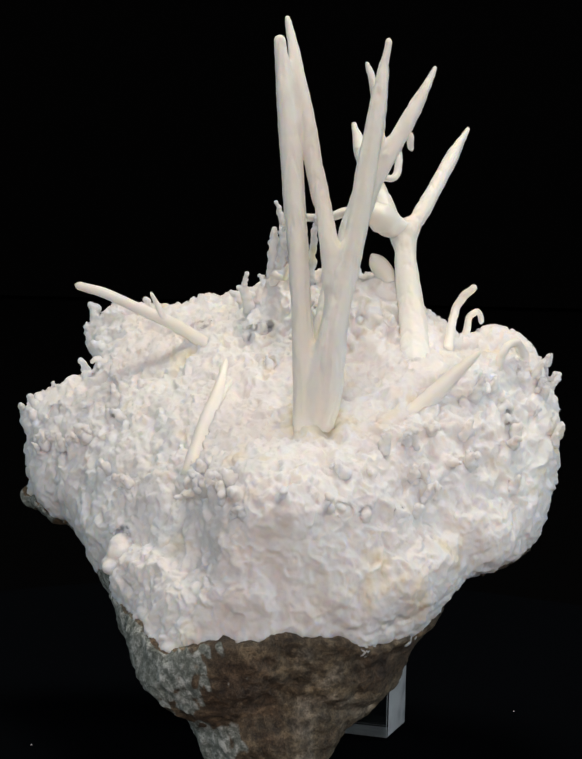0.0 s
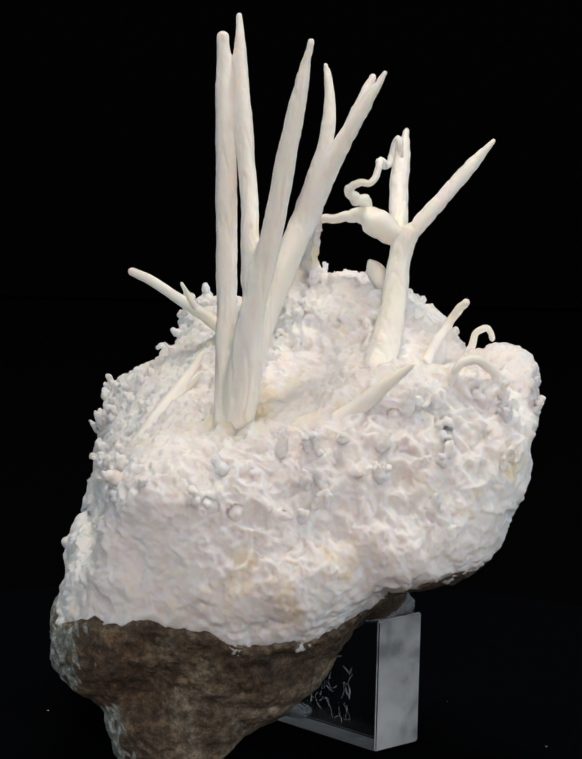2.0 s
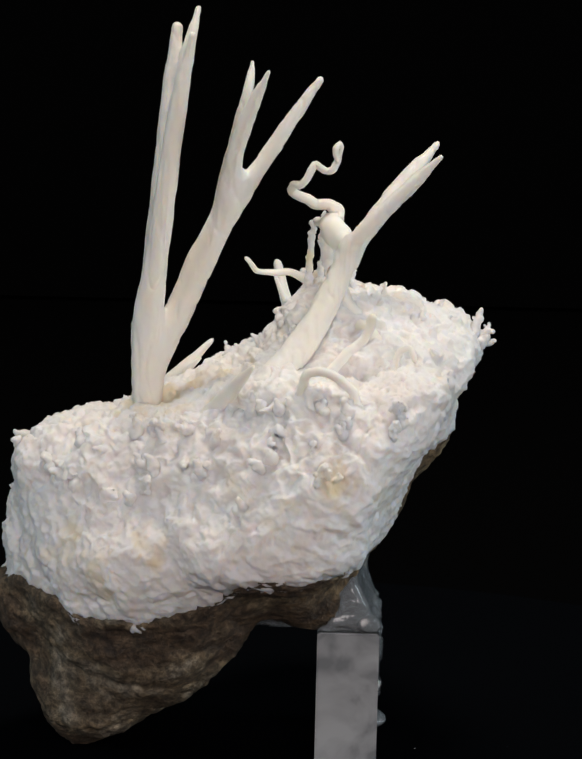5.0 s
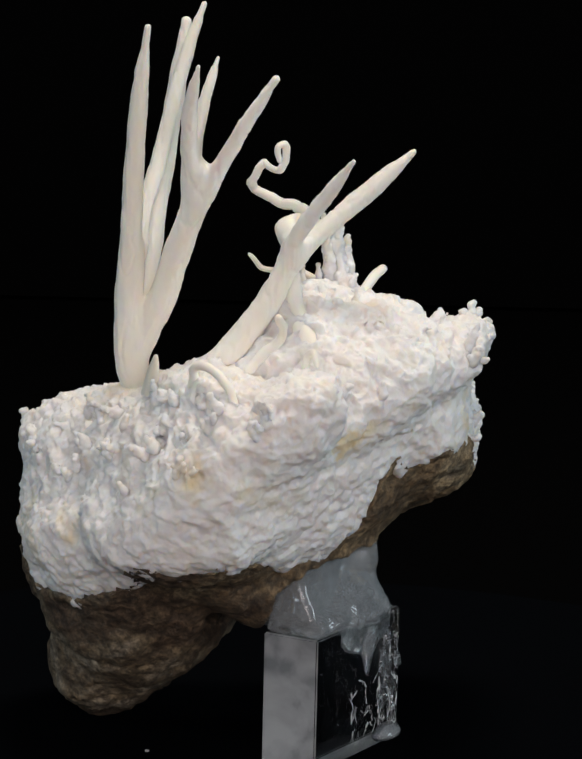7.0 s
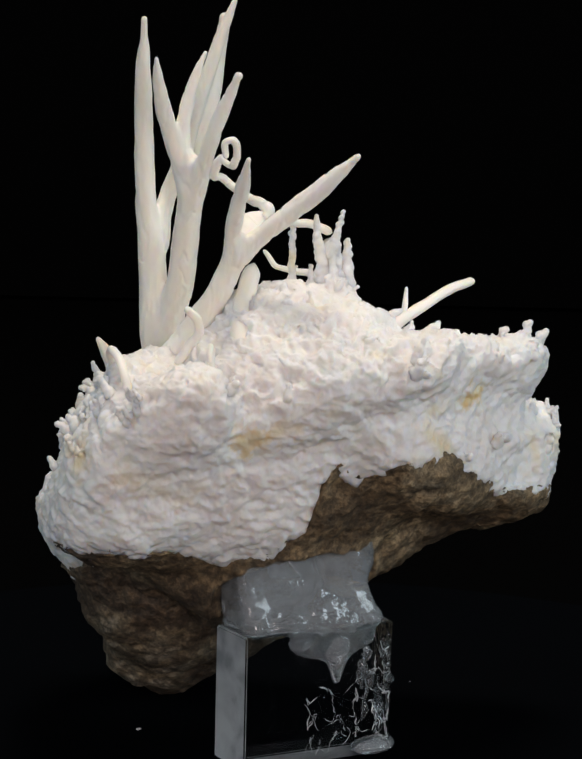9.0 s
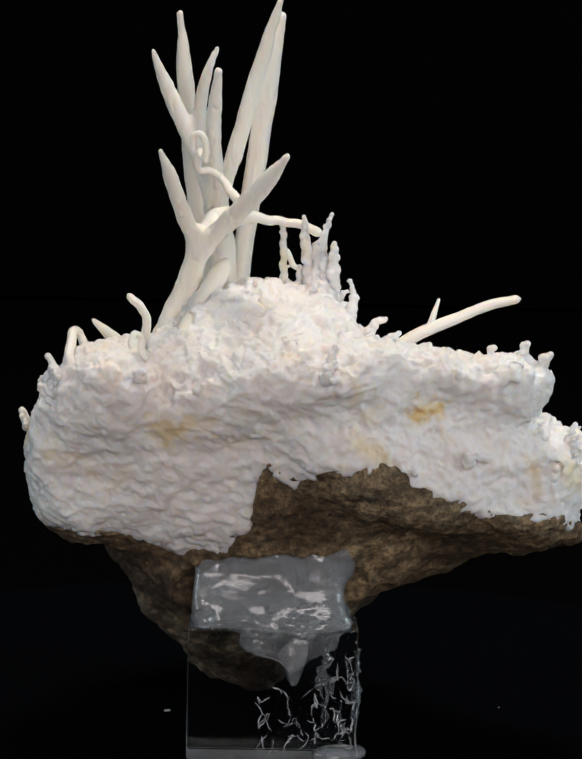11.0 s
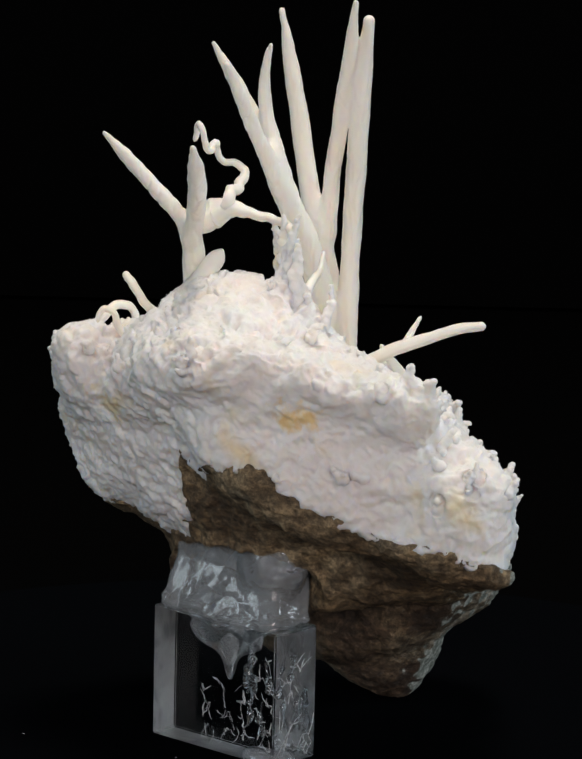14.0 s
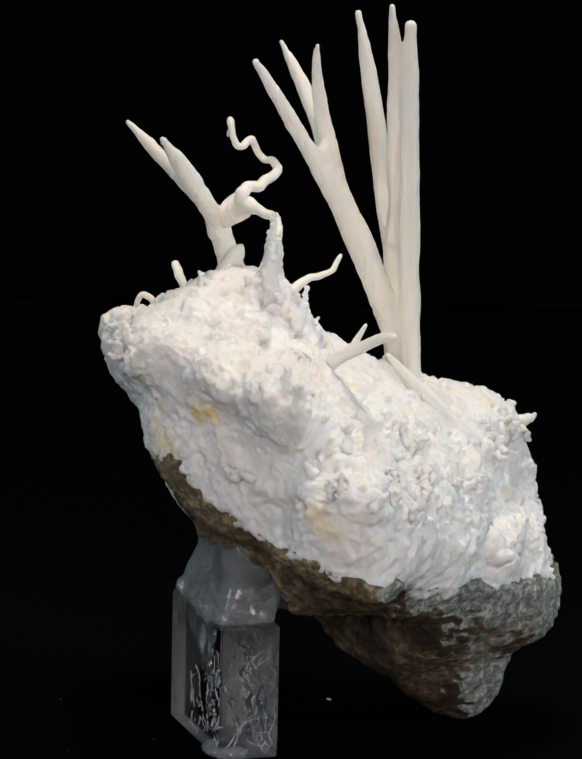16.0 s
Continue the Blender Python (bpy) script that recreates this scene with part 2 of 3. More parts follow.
def net_object(name, verts, faces, material, parent, label=""):
    me = bpy.data.meshes.new(name)
    me.vertices.add(len(verts))
    me.vertices.foreach_set("co", (verts * 0.001).astype(np.float32).ravel())
    me.loops.add(len(faces) * 4)
    me.loops.foreach_set("vertex_index", faces.astype(np.int32).ravel())
    me.polygons.add(len(faces))
    me.polygons.foreach_set("loop_start", np.arange(len(faces), dtype=np.int32) * 4)
    me.update(calc_edges=True)
    me.polygons.foreach_set("use_smooth", [True] * len(faces))
    me.materials.append(material)
    ob = new(name, me)
    ob.parent = parent
    return tagged(ob, label)


def lobe(at, size, turn):
    return np.array(at), np.array(size), np.array(Euler([radians(a) for a in turn]).to_matrix())


def blend(points, lobes, soft=1.5):
    """Signed distance, in millimetres, to the blended union of ellipsoids."""
    near, total = None, None
    for at, size, turn in lobes:
        loc = (points - at.astype(np.float32)) @ turn.astype(np.float32)
        k0 = np.sqrt(((loc / size.astype(np.float32)) ** 2).sum(-1))
        k1 = np.sqrt(((loc / (size ** 2).astype(np.float32)) ** 2).sum(-1)) + 1e-6
        e = np.exp(np.clip(-(k0 * (k0 - 1) / k1) / soft, -40, 40))
        total = e if total is None else total + e
    return -soft * np.log(total)


def grid(lo, hi, step):
    ax = [np.arange(a, b, step, dtype=np.float32) for a, b in zip(lo, hi)]
    return np.stack(np.meshgrid(*ax, indexing="ij"), -1)


# ---- the studio ----
def studio():
    bm = bmesh.new()
    bmesh.ops.create_grid(bm, x_segments=2, y_segments=2, size=3.0)
    bmesh.ops.translate(bm, verts=bm.verts, vec=(0, 0, -0.0125))
    table = part("ground", bm, BLACK_CLOTH, None, smooth=False)
    tagged(table, "black cloth over the table, unlit and plain", "table cloth", kind="structure")
    # cloth backdrop that bends up behind the turntable
    prof = [(0.55, -0.011)] + [(0.55 + 0.35 * math.sin(a), -0.011 + 0.35 * (1 - math.cos(a))) for a in (0.26, 0.52, 0.79, 1.05, 1.31, 1.57)] + [(0.9, 1.6)]
    verts, faces = [], []
    for y, z in prof:
        verts += [(-1.6, y, z), (1.6, y, z)]
    for i in range(len(prof) - 1):
        faces.append((2 * i, 2 * i + 1, 2 * i + 3, 2 * i + 2))
    drop = mesh_object("backdrop", verts, faces, BLACK_CLOTH)
    tagged(drop, "plain black cloth backdrop behind the specimen", "backdrop", kind="structure")
    for name, m in (("wall_left", pose(-1.7, 0, 1.2)), ("wall_right", pose(1.7, 0, 1.2)), ("wall_back", pose(0, -1.9, 1.2, 0, 0, 90))):
        bm = bmesh.new()
        bmesh.ops.create_cube(bm, size=1)
        bmesh.ops.scale(bm, verts=bm.verts, vec=(0.08, 4.0, 2.6))
        w = part(name, bm, DARK_WALL, None, smooth=False)
        w.matrix_world = m
        tagged(w, "dark matt studio wall", "wall", kind="structure")
    bm = bmesh.new()
    bmesh.ops.create_cube(bm, size=1)
    bmesh.ops.scale(bm, verts=bm.verts, vec=(3.6, 4.0, 0.08))
    w = part("ceiling", bm, DARK_WALL, None, smooth=False)
    w.matrix_world = pose(0, -0.2, 2.5)
    tagged(w, "dark matt studio ceiling", "ceiling", kind="structure")


def turntable_thing():
    thing = new("turntable")
    tagged(thing, "matt black round turntable with a few dust specks", "turntable")
    bm = bmesh.new()
    bmesh.ops.create_cone(bm, cap_ends=True, segments=96, radius1=0.125, radius2=0.125, depth=0.012)
    bmesh.ops.bevel(bm, geom=[e for e in bm.edges if len(e.link_faces) == 2 and e.calc_face_angle() > 1], offset=0.0012, segments=2, affect="EDGES")
    bmesh.ops.translate(bm, verts=bm.verts, vec=(0, 0, -0.0062))
    part("plate", bm, BLACK_DISC, thing, smooth=False)
    rng = random.Random(5)
    spots = [(0.0161, -0.0227, 0.0006)] + [(rng.uniform(-0.05, 0.05), rng.uniform(-0.06, 0.05), rng.uniform(0.0001, 0.0002)) for _ in range(4)]
    for x, y, r in spots:
        bm = bmesh.new()
        bmesh.ops.create_icosphere(bm, subdivisions=1, radius=r)
        bmesh.ops.scale(bm, verts=bm.verts, vec=(1.3, 0.8, 0.4))
        bmesh.ops.translate(bm, verts=bm.verts, vec=(x, y, r * 0.3))
        part("dust_speck", bm, DUST, thing, "pale dust speck")
    return thing


# ---- the mineral specimen ----
CROWN = [
    lobe((14.9, 6.6, 70.6), (18.7, 12.4, 26.2), (-67, 12, 47)),
    lobe((4.9, 7.3, 68.7), (22.5, 16.8, 13.1), (-74, -41, -21)),
    lobe((-5.6, 21.2, 68.3), (26.5, 8.5, 15.9), (133, -8, 5)),
    lobe((17.2, -9.0, 63.4), (29.0, 14.5, 8.7), (157, -17, 21)),
    lobe((-18.7, 10.5, 62.1), (13.2, 28.5, 8.1), (30, -31, 20)),
    lobe((36.8, -1.9, 60.6), (23.5, 9.4, 11.7), (111, 140, 87)),
    lobe((-14.2, 17.6, 60.4), (28.4, 12.9, 17.0), (-38, 20, -171)),
]
FLANKS = [
    lobe((-6.4, -9.5, 56.9), (38.3, 26.4, 14.9), (26, 161, 104)),
    lobe((12.7, 4.3, 54.2), (14.1, 38.5, 22.0), (-3, -29, -115)),
    lobe((-7.3, -29.4, 52.6), (10.8, 24.5, 12.4), (-164, -61, -173)),
    lobe((18.4, -25.1, 51.5), (17.2, 40.0, 11.1), (59, 75, 8)),
    lobe((-36.6, 14.2, 50.7), (11.6, 15.1, 15.9), (-75, 144, -134)),
    lobe((-23.5, -0.6, 48.7), (14.8, 32.7, 19.0), (35, 32, 32)),
    lobe((29.4, -13.6, 48.2), (10.5, 19.8, 16.5), (1, -74, -31)),
    lobe((-23.0, 4.2, 42.3), (21.6, 12.4, 9.0), (-66, -23, -176)),
]
KEEL = [
    lobe((4.7, -6.4, 38.9), (22.0, 24.4, 8.7), (-163, -16, 165)),
    lobe((5.3, -30.0, 37.5), (27.7, 21.3, 18.1), (-154, -81, -64)),
    lobe((14.0, -27.9, 37.4), (11.6, 19.4, 18.1), (176, 67, -27)),
    lobe((-3.9, -16.3, 34.8), (15.6, 5.8, 36.9), (-97, -5, -7)),
    lobe((-11.4, -35.6, 33.7), (13.0, 18.5, 20.5), (-19, 146, -144)),
    lobe((-14.7, -25.3, 27.0), (9.4, 14.4, 20.4), (-35, -42, 50)),
    lobe((-5.7, -29.3, 26.1), (14.6, 26.5, 15.6), (98, -28, -85)),
]
# the knobbly cone under the spire, a flange low on one end, and small swellings
EXTRA = [
    lobe((-1.7, 7.3, 88.0), (2.3, 2.2, 9.0), (4, -4, 0)), lobe((-1.5, 7.0, 80.5), (5.2, 4.8, 8.0), (0, 0, 20)),
    lobe((-40.5, 23.0, 44.0), (12.0, 4.5, 3.0), (19, -14, 25)), lobe((-0.5, 33.2, 76.5), (9.0, 3.7, 2.5), (-115, -22, -177)),
    lobe((-20.8, 30.5, 74.5), (6.1, 2.9, 2.0), (125, -13, 5)), lobe((-47.3, 20.7, 57.0), (5.4, 3.1, 3.0), (-40, -38, 29)),
    lobe((-6.5, -38.0, 8.0), (5.0, 7.0, 8.0), (0, 0, 20)), lobe((-33.0, 26.0, 71.0), (8.0, 2.2, 6.4), (0, 0, -14)),
]
BODY = CROWN + FLANKS + KEEL + EXTRA
# height of the crust's lower edge round the stone: degrees, millimetres
EDGE = [(-180, 35), (-164, 34), (-127, 30), (-113, 27.6), (-97, 31.2), (-84, 30), (-72, 27.4), (-55, 28), (-45, 31), (-35, 34.5), (-23, 39),
        (-3, 41), (10, 37), (30, 38), (40, 41), (50, 43), (55, 53), (60, 56), (74, 53.5), (86, 57), (98, 56.5), (108, 55), (118, 52.5), (127, 50.5), (137, 47.5), (148, 44), (158, 41), (170, 38), (180, 35)]


def crust_edge(p):
    az = np.degrees(np.arctan2(p[..., 1], p[..., 0]))
    return np.interp(az, [a for a, _ in EDGE], [z for _, z in EDGE]).astype(np.float32)


def knobbly(verts, normals, out):
    """Relief on the crust: spongy ridges and hollows on top, level ripples on the flanks."""
    up = np.clip(normals[:, 2] * 0.9 + 0.4, 0.1, 1)
    warp = np.stack([fbm(verts / 4.5 + s, 3, 0.55, 40 + s) for s in (0, 7, 13)], 1)
    lump = fbm(verts / 8.5 + warp * 0.25, 3, 0.5, 21)
    ridge = 0.42 - np.abs(fbm(verts / 5.4 + warp * 0.6, 3, 0.5, 33))
    sponge = 0.40 - np.abs(fbm(verts / 1.6 + warp * 1.1, 2, 0.5, 37))
    ripple = fbm(verts @ np.array([[0.42, 0.0, 0.22], [0.0, 0.42, 0.12], [-0.12, 0.08, 0.52]]) + warp * 0.7, 3, 0.5, 55)
    d = lump * (0.7 + 0.35 * up) + up * (1.7 * ridge + 0.62 * sponge) + (1 - up) * (0.46 * ripple + 0.25 * sponge) + 0.06 * fbm(verts / 0.8, 2, 0.5, 60) + 0.05
    jitter = np.stack([fbm(verts / 1.6 + s, 2, 0.5, 140 + s) for s in (0, 5, 11)], 1)
    base = np.clip(1 - (out - 0.1) / 0.7, 0.0, 1)
    return verts + normals * (d * base)[:, None] + jitter * (0.24 * up * (0.45 + 0.55 * base))[:, None]


def finer(field, n):
    """The field resampled n times finer along each axis."""
    for ax in range(3):
        f = np.moveaxis(field, ax, 0)
        out = np.empty(((f.shape[0] - 1) * n + 1, *f.shape[1:]), np.float32)
        for k in range(n):
            w = k / n
            out[k:-1:n] = f[:-1] * (1 - w) + f[1:] * w
        out[-1] = f[-1]
        field = np.moveaxis(out, 0, ax)
    return np.ascontiguousarray(field)


def stamp(field, lo, step, at, radius, soft=0.5):
    """Melts a ball into the field."""
    reach = radius + 2 * soft + 2 * step
    a = np.maximum(np.floor((at - reach - lo) / step).astype(int), 0)
    b = np.minimum(np.ceil((at + reach - lo) / step).astype(int) + 1, field.shape)
    if (b <= a).any():
        return
    ax = [(np.arange(a[k], b[k]) * step + lo[k] - at[k]) ** 2 for k in range(3)]
    d = np.sqrt(ax[0][:, None, None] + ax[1][None, :, None] + ax[2][None, None, :]) - radius
    win = field[a[0]:b[0], a[1]:b[1], a[2]:b[2]]
    h = np.clip(0.5 + 0.5 * (win - d) / soft, 0, 1)
    win[:] = win * (1 - h) + d * h - soft * h * (1 - h)


def stamp_line(field, lo, step, points, radii, seed, wander=0.28):
    pts, rad = np.array(points, float), np.array(radii, float)
    rng = np.random.default_rng(seed)
    for p, q, r1, r2 in zip(pts[:-1], pts[1:], rad[:-1], rad[1:]):
        n = max(2, int(np.linalg.norm(q - p) / 0.35))
        for s in np.linspace(0, 1, n):
            r = (r1 + (r2 - r1) * s) * rng.uniform(0.85, 1.15)
            stamp(field, lo, step, p + (q - p) * s + rng.normal(0, wander * r, 3), r, 0.12)


def coral_growth(field, lo, step, verts, normals):
    """Coral knobs and branching twigs that grow out of the crust's rims and crown."""
    rng = np.random.default_rng(11)
    keep = np.where((normals[:, 2] > -0.05) & (verts[:, 2] > 40))[0]
    v, n = verts[keep], normals[keep]
    out = np.hypot(v[:, 0], v[:, 1] + 8)
    rim = np.exp(-((n[:, 2] - 0.35) / 0.3) ** 2) * (out > 27) * (v[:, 2] > 52)
    crown = (np.hypot(v[:, 0] - 4, v[:, 1] - 9) < 22) & (v[:, 2] > 69)
    up = np.clip(n[:, 2] + 0.25, 0, 1)
    weight = 0.9 * rim + 0.9 * crown * up
    for i in rng.choice(keep, 70, False, weight / weight.sum()):
        go = normals[i] * 0.8 + np.array([0, 0, 0.3]) + rng.normal(0, 0.5, 3)
        go /= np.linalg.norm(go)
        edge = np.hypot(verts[i, 0], verts[i, 1] + 8) > 27 or verts[i, 2] > 72
        long = rng.uniform(0.5, 1.6) if edge else rng.uniform(0.3, 1.1)
        bend = rng.normal(0, 0.45, 3)
        r = rng.uniform(0.36, 0.62)
        stamp_line(field, lo, step, [verts[i] - go * 1.0, verts[i] + go * long * 0.5 + bend * 0.4, verts[i] + go * long + bend], [r * 1.7, r * 1.15, r * 0.9], int(i), 0.25)


def coral_part(name, line, rad, seed, thing):
    """A knobbly branch of coral, a mesh of its own."""
    pts = np.array(line, float)
    lo, step = pts.min(0) - 3.2, 0.24
    shape = tuple(np.ceil((pts.max(0) + 3.2 - lo) / step).astype(int))
    field = np.full(shape, 9.0, np.float32)
    stamp_line(field, lo, step, line, rad, seed, 0.22)
    rng = np.random.default_rng(seed)
    for k in range(len(pts) * 2):
        j = rng.integers(0, len(pts) - 1)
        s = rng.random()
        r = rad[j] + (rad[j + 1] - rad[j]) * s
        stamp(field, lo, step, pts[j] + (pts[j + 1] - pts[j]) * s + rng.normal(0, 0.7 * r, 3), r * rng.uniform(0.5, 0.8), 0.25)
    verts, faces = surface_net(field, lo, step)
    normals = vertex_normals(verts, faces)
    verts = verts + normals * (0.12 * fbm(verts / 0.9, 2, 0.5, seed))[:, None]
    net_object(name, verts, faces, CRUST, thing)


def host_rock_and_crust(thing):
    lo, wide, n = np.array([-57.0, -60.0, -2.0]), 1.28, 4
    pts = grid(lo, (56.5, 44.0, 108.0), wide)
    body = np.maximum(blend(pts, BODY), -blend(pts, [lobe((6, 12, 29.5), (21, 13, 9.5), (0, 0, -18)), lobe((4.0, -6.5, 29.0), (13, 12.5, 10.5), (0, 0, 0))]))
    wob = fbm(pts.reshape(-1, 3) / 6, 2, 0.45, 5).reshape(body.shape).astype(np.float32) * 1.4
    below = (crust_edge(pts) + wob - pts[..., 2]) * 0.7
    verts, faces = surface_net(np.maximum(body, below), lo, wide)
    normals = vertex_normals(verts, faces)
    step = wide / n
    field = finer(np.maximum(body + 0.55, below), n)
    plain = field.copy()
    coral_growth(field, lo, step, verts, normals)
    spire = [([(-1.0, 7.0, 84), (-0.5, 6.2, 89), (0.0, 5.4, 95), (0.4, 4.9, 99.8)], [1.9, 1.2, 0.8, 0.45]), ([(-2.1, 8.5, 84), (-2.1, 7.9, 91), (-2.3, 7.5, 96), (-3.9, 7.7, 100.6)], [1.8, 1.1, 0.7, 0.4]),
             ([(-3.6, 9.4, 82), (-4.1, 8.9, 90), (-4.3, 8.6, 95.5)], [1.6, 1.1, 0.5]), ([(2.6, 1.8, 83), (2.9, 1.6, 92), (3.6, 2.0, 98.5)], [0.9, 0.6, 0.5]),
             ([(0.5, 6.0, 80), (1.2, 5.0, 86), (0.8, 4.2, 90.5)], [1.3, 0.8, 0.45]), ([(-8.5, 13, 78), (-10.5, 14.5, 81.5), (-12.2, 15.2, 82.4)], [1.2, 0.7, 0.45]),
             ]
    sprigs = [([(10, 12, 79), (10.6, 13.0, 84), (11.4, 13.6, 88.2)], [1.2, 0.7, 0.45]), ([(15.5, 9.5, 80), (15.8, 10, 84), (14.6, 10.8, 86.4)], [1.4, 1.0, 0.7]),
             ([(-1.0, 9.0, 82), (0.4, 10.4, 86), (0.0, 11.4, 89)], [1.2, 0.7, 0.4]), ([(-8.0, 6.0, 80), (-9.6, 5.2, 84.5), (-9.2, 4.4, 87.5)], [1.2, 0.7, 0.4]),
             ([(5.5, 14.5, 78), (4.8, 16.0, 82), (6.0, 17.0, 84.6)], [1.2, 0.8, 0.45]), ([(8.0, 5.0, 80), (8.8, 4.2, 84), (7.9, 3.2, 86.3)], [1.1, 0.7, 0.45])]
    points = [([(-8.5, -42.0, 54.5), (-9.5, -46.5, 57.0), (-10.4, -50.4, 58.6)], [2.0, 1.2, 0.45]), ([(-29.0, -22.0, 40.0), (-31.0, -24.4, 39.2), (-32.8, -26.6, 38.4)], [3.0, 1.9, 0.8]),
              ([(-32.0, 22.5, 66), (-35.8, 26.0, 72.0), (-39.2, 28.2, 77.2)], [3.0, 1.7, 0.6]), ([(-33.5, 26.5, 72), (-34.0, 27.0, 76), (-34.6, 27.6, 78.8)], [1.8, 1.2, 0.6]), ([(-26, 25, 70), (-27.6, 26, 75), (-28.5, 26.5, 78.4)], [1.8, 1.1, 0.6])]
    # twigs, knobs and small loops along the rim
    rng = np.random.default_rng(29)
    rim = np.where((np.abs(normals[:, 2] - 0.4) < 0.3) & (verts[:, 2] > 52) & (np.hypot(verts[:, 0], verts[:, 1] + 8) > 28))[0]
    twigs = []
    for k, i in enumerate(rng.choice(rim, 54, False)):
        go = normals[i] * 0.7 + np.array([0, 0, 0.7]) + rng.normal(0, 0.3, 3)
        go *= rng.uniform(1.3, 3.0) / np.linalg.norm(go)
        bend = rng.normal(0, 0.6, 3)
        at, r = verts[i], rng.uniform(0.45, 0.6)
        if k % 4 == 0:
            side = np.cross(go, normals[i] + rng.normal(0, 0.3, 3))
            side *= rng.uniform(1.2, 2.0) / (np.linalg.norm(side) + 1e-6)
            twigs.append(([at - go * 0.3, at + go * 0.7, at + go + side * 0.5, at + go * 0.75 + side, at + side * 1.05 + go * 0.2], [0.7, 0.5, 0.48, 0.48, 0.55]))
        else:
            twigs.append(([at - go * 0.4, at + go * 0.5 + bend * 0.4, at + go + bend], [1.1, 0.65, r]))
    for k, (line, rad) in enumerate(points):
        stamp_line(field, lo, step, line, rad, 60 + k)
    for k, (line, rad) in enumerate(spire):
        coral_part("coral_spire", line, rad, 70 + k, thing)
    for k, (line, rad) in enumerate(sprigs + twigs):
        coral_part("coral_twig", line, rad, 90 + k, thing)
    verts, faces = surface_net(field, lo, step)
    normals = vertex_normals(verts, faces)
    cell = np.clip(((verts - lo) / step).round().astype(int), 0, np.array(field.shape) - 1)
    net_object("crust", knobbly(verts, normals, plain[cell[:, 0], cell[:, 1], cell[:, 2]]), faces, CRUST, thing, "white knobbly coral-like aragonite crust")
    verts2, faces2 = surface_net(finer(np.maximum(body, -below - 1.5), 2), lo, wide / 2)
    n2 = vertex_normals(verts2, faces2)
    crack = np.abs(fbm(verts2 * np.array([0.10, 0.10, 0.22]) + 3, 3, 0.5, 31))
    slant = verts2 @ np.array([[1, 0, 1.1], [0, 1, -0.7], [-1.1, 0.7, 0.8]])
    ledge = fbm(slant * np.array([0.08, 0.08, 0.3]), 3, 0.55, 88)
    steps = slant[:, 2] * 0.21 + 1.1 * fbm(verts2 / 13, 3, 0.5, 95)
    shelf = np.abs(steps - np.floor(steps) - 0.5)
    chips = np.abs(fbm(verts2 / 4.2, 3, 0.5, 111))
    d2 = fbm(verts2 / 9, 5, 0.55, 77) * 0.9 + ledge * 0.4 + np.clip(shelf * 3 - 0.7, -0.4, 0.4) * 0.15 + 0.5 * (0.3 - chips) - np.clip(0.10 - crack, 0, 1) * 3.5
    net_object("host_rock", verts2 + n2 * d2[:, None], faces2, ROCK, thing, "rough brown limestone underside with a pale broken end")


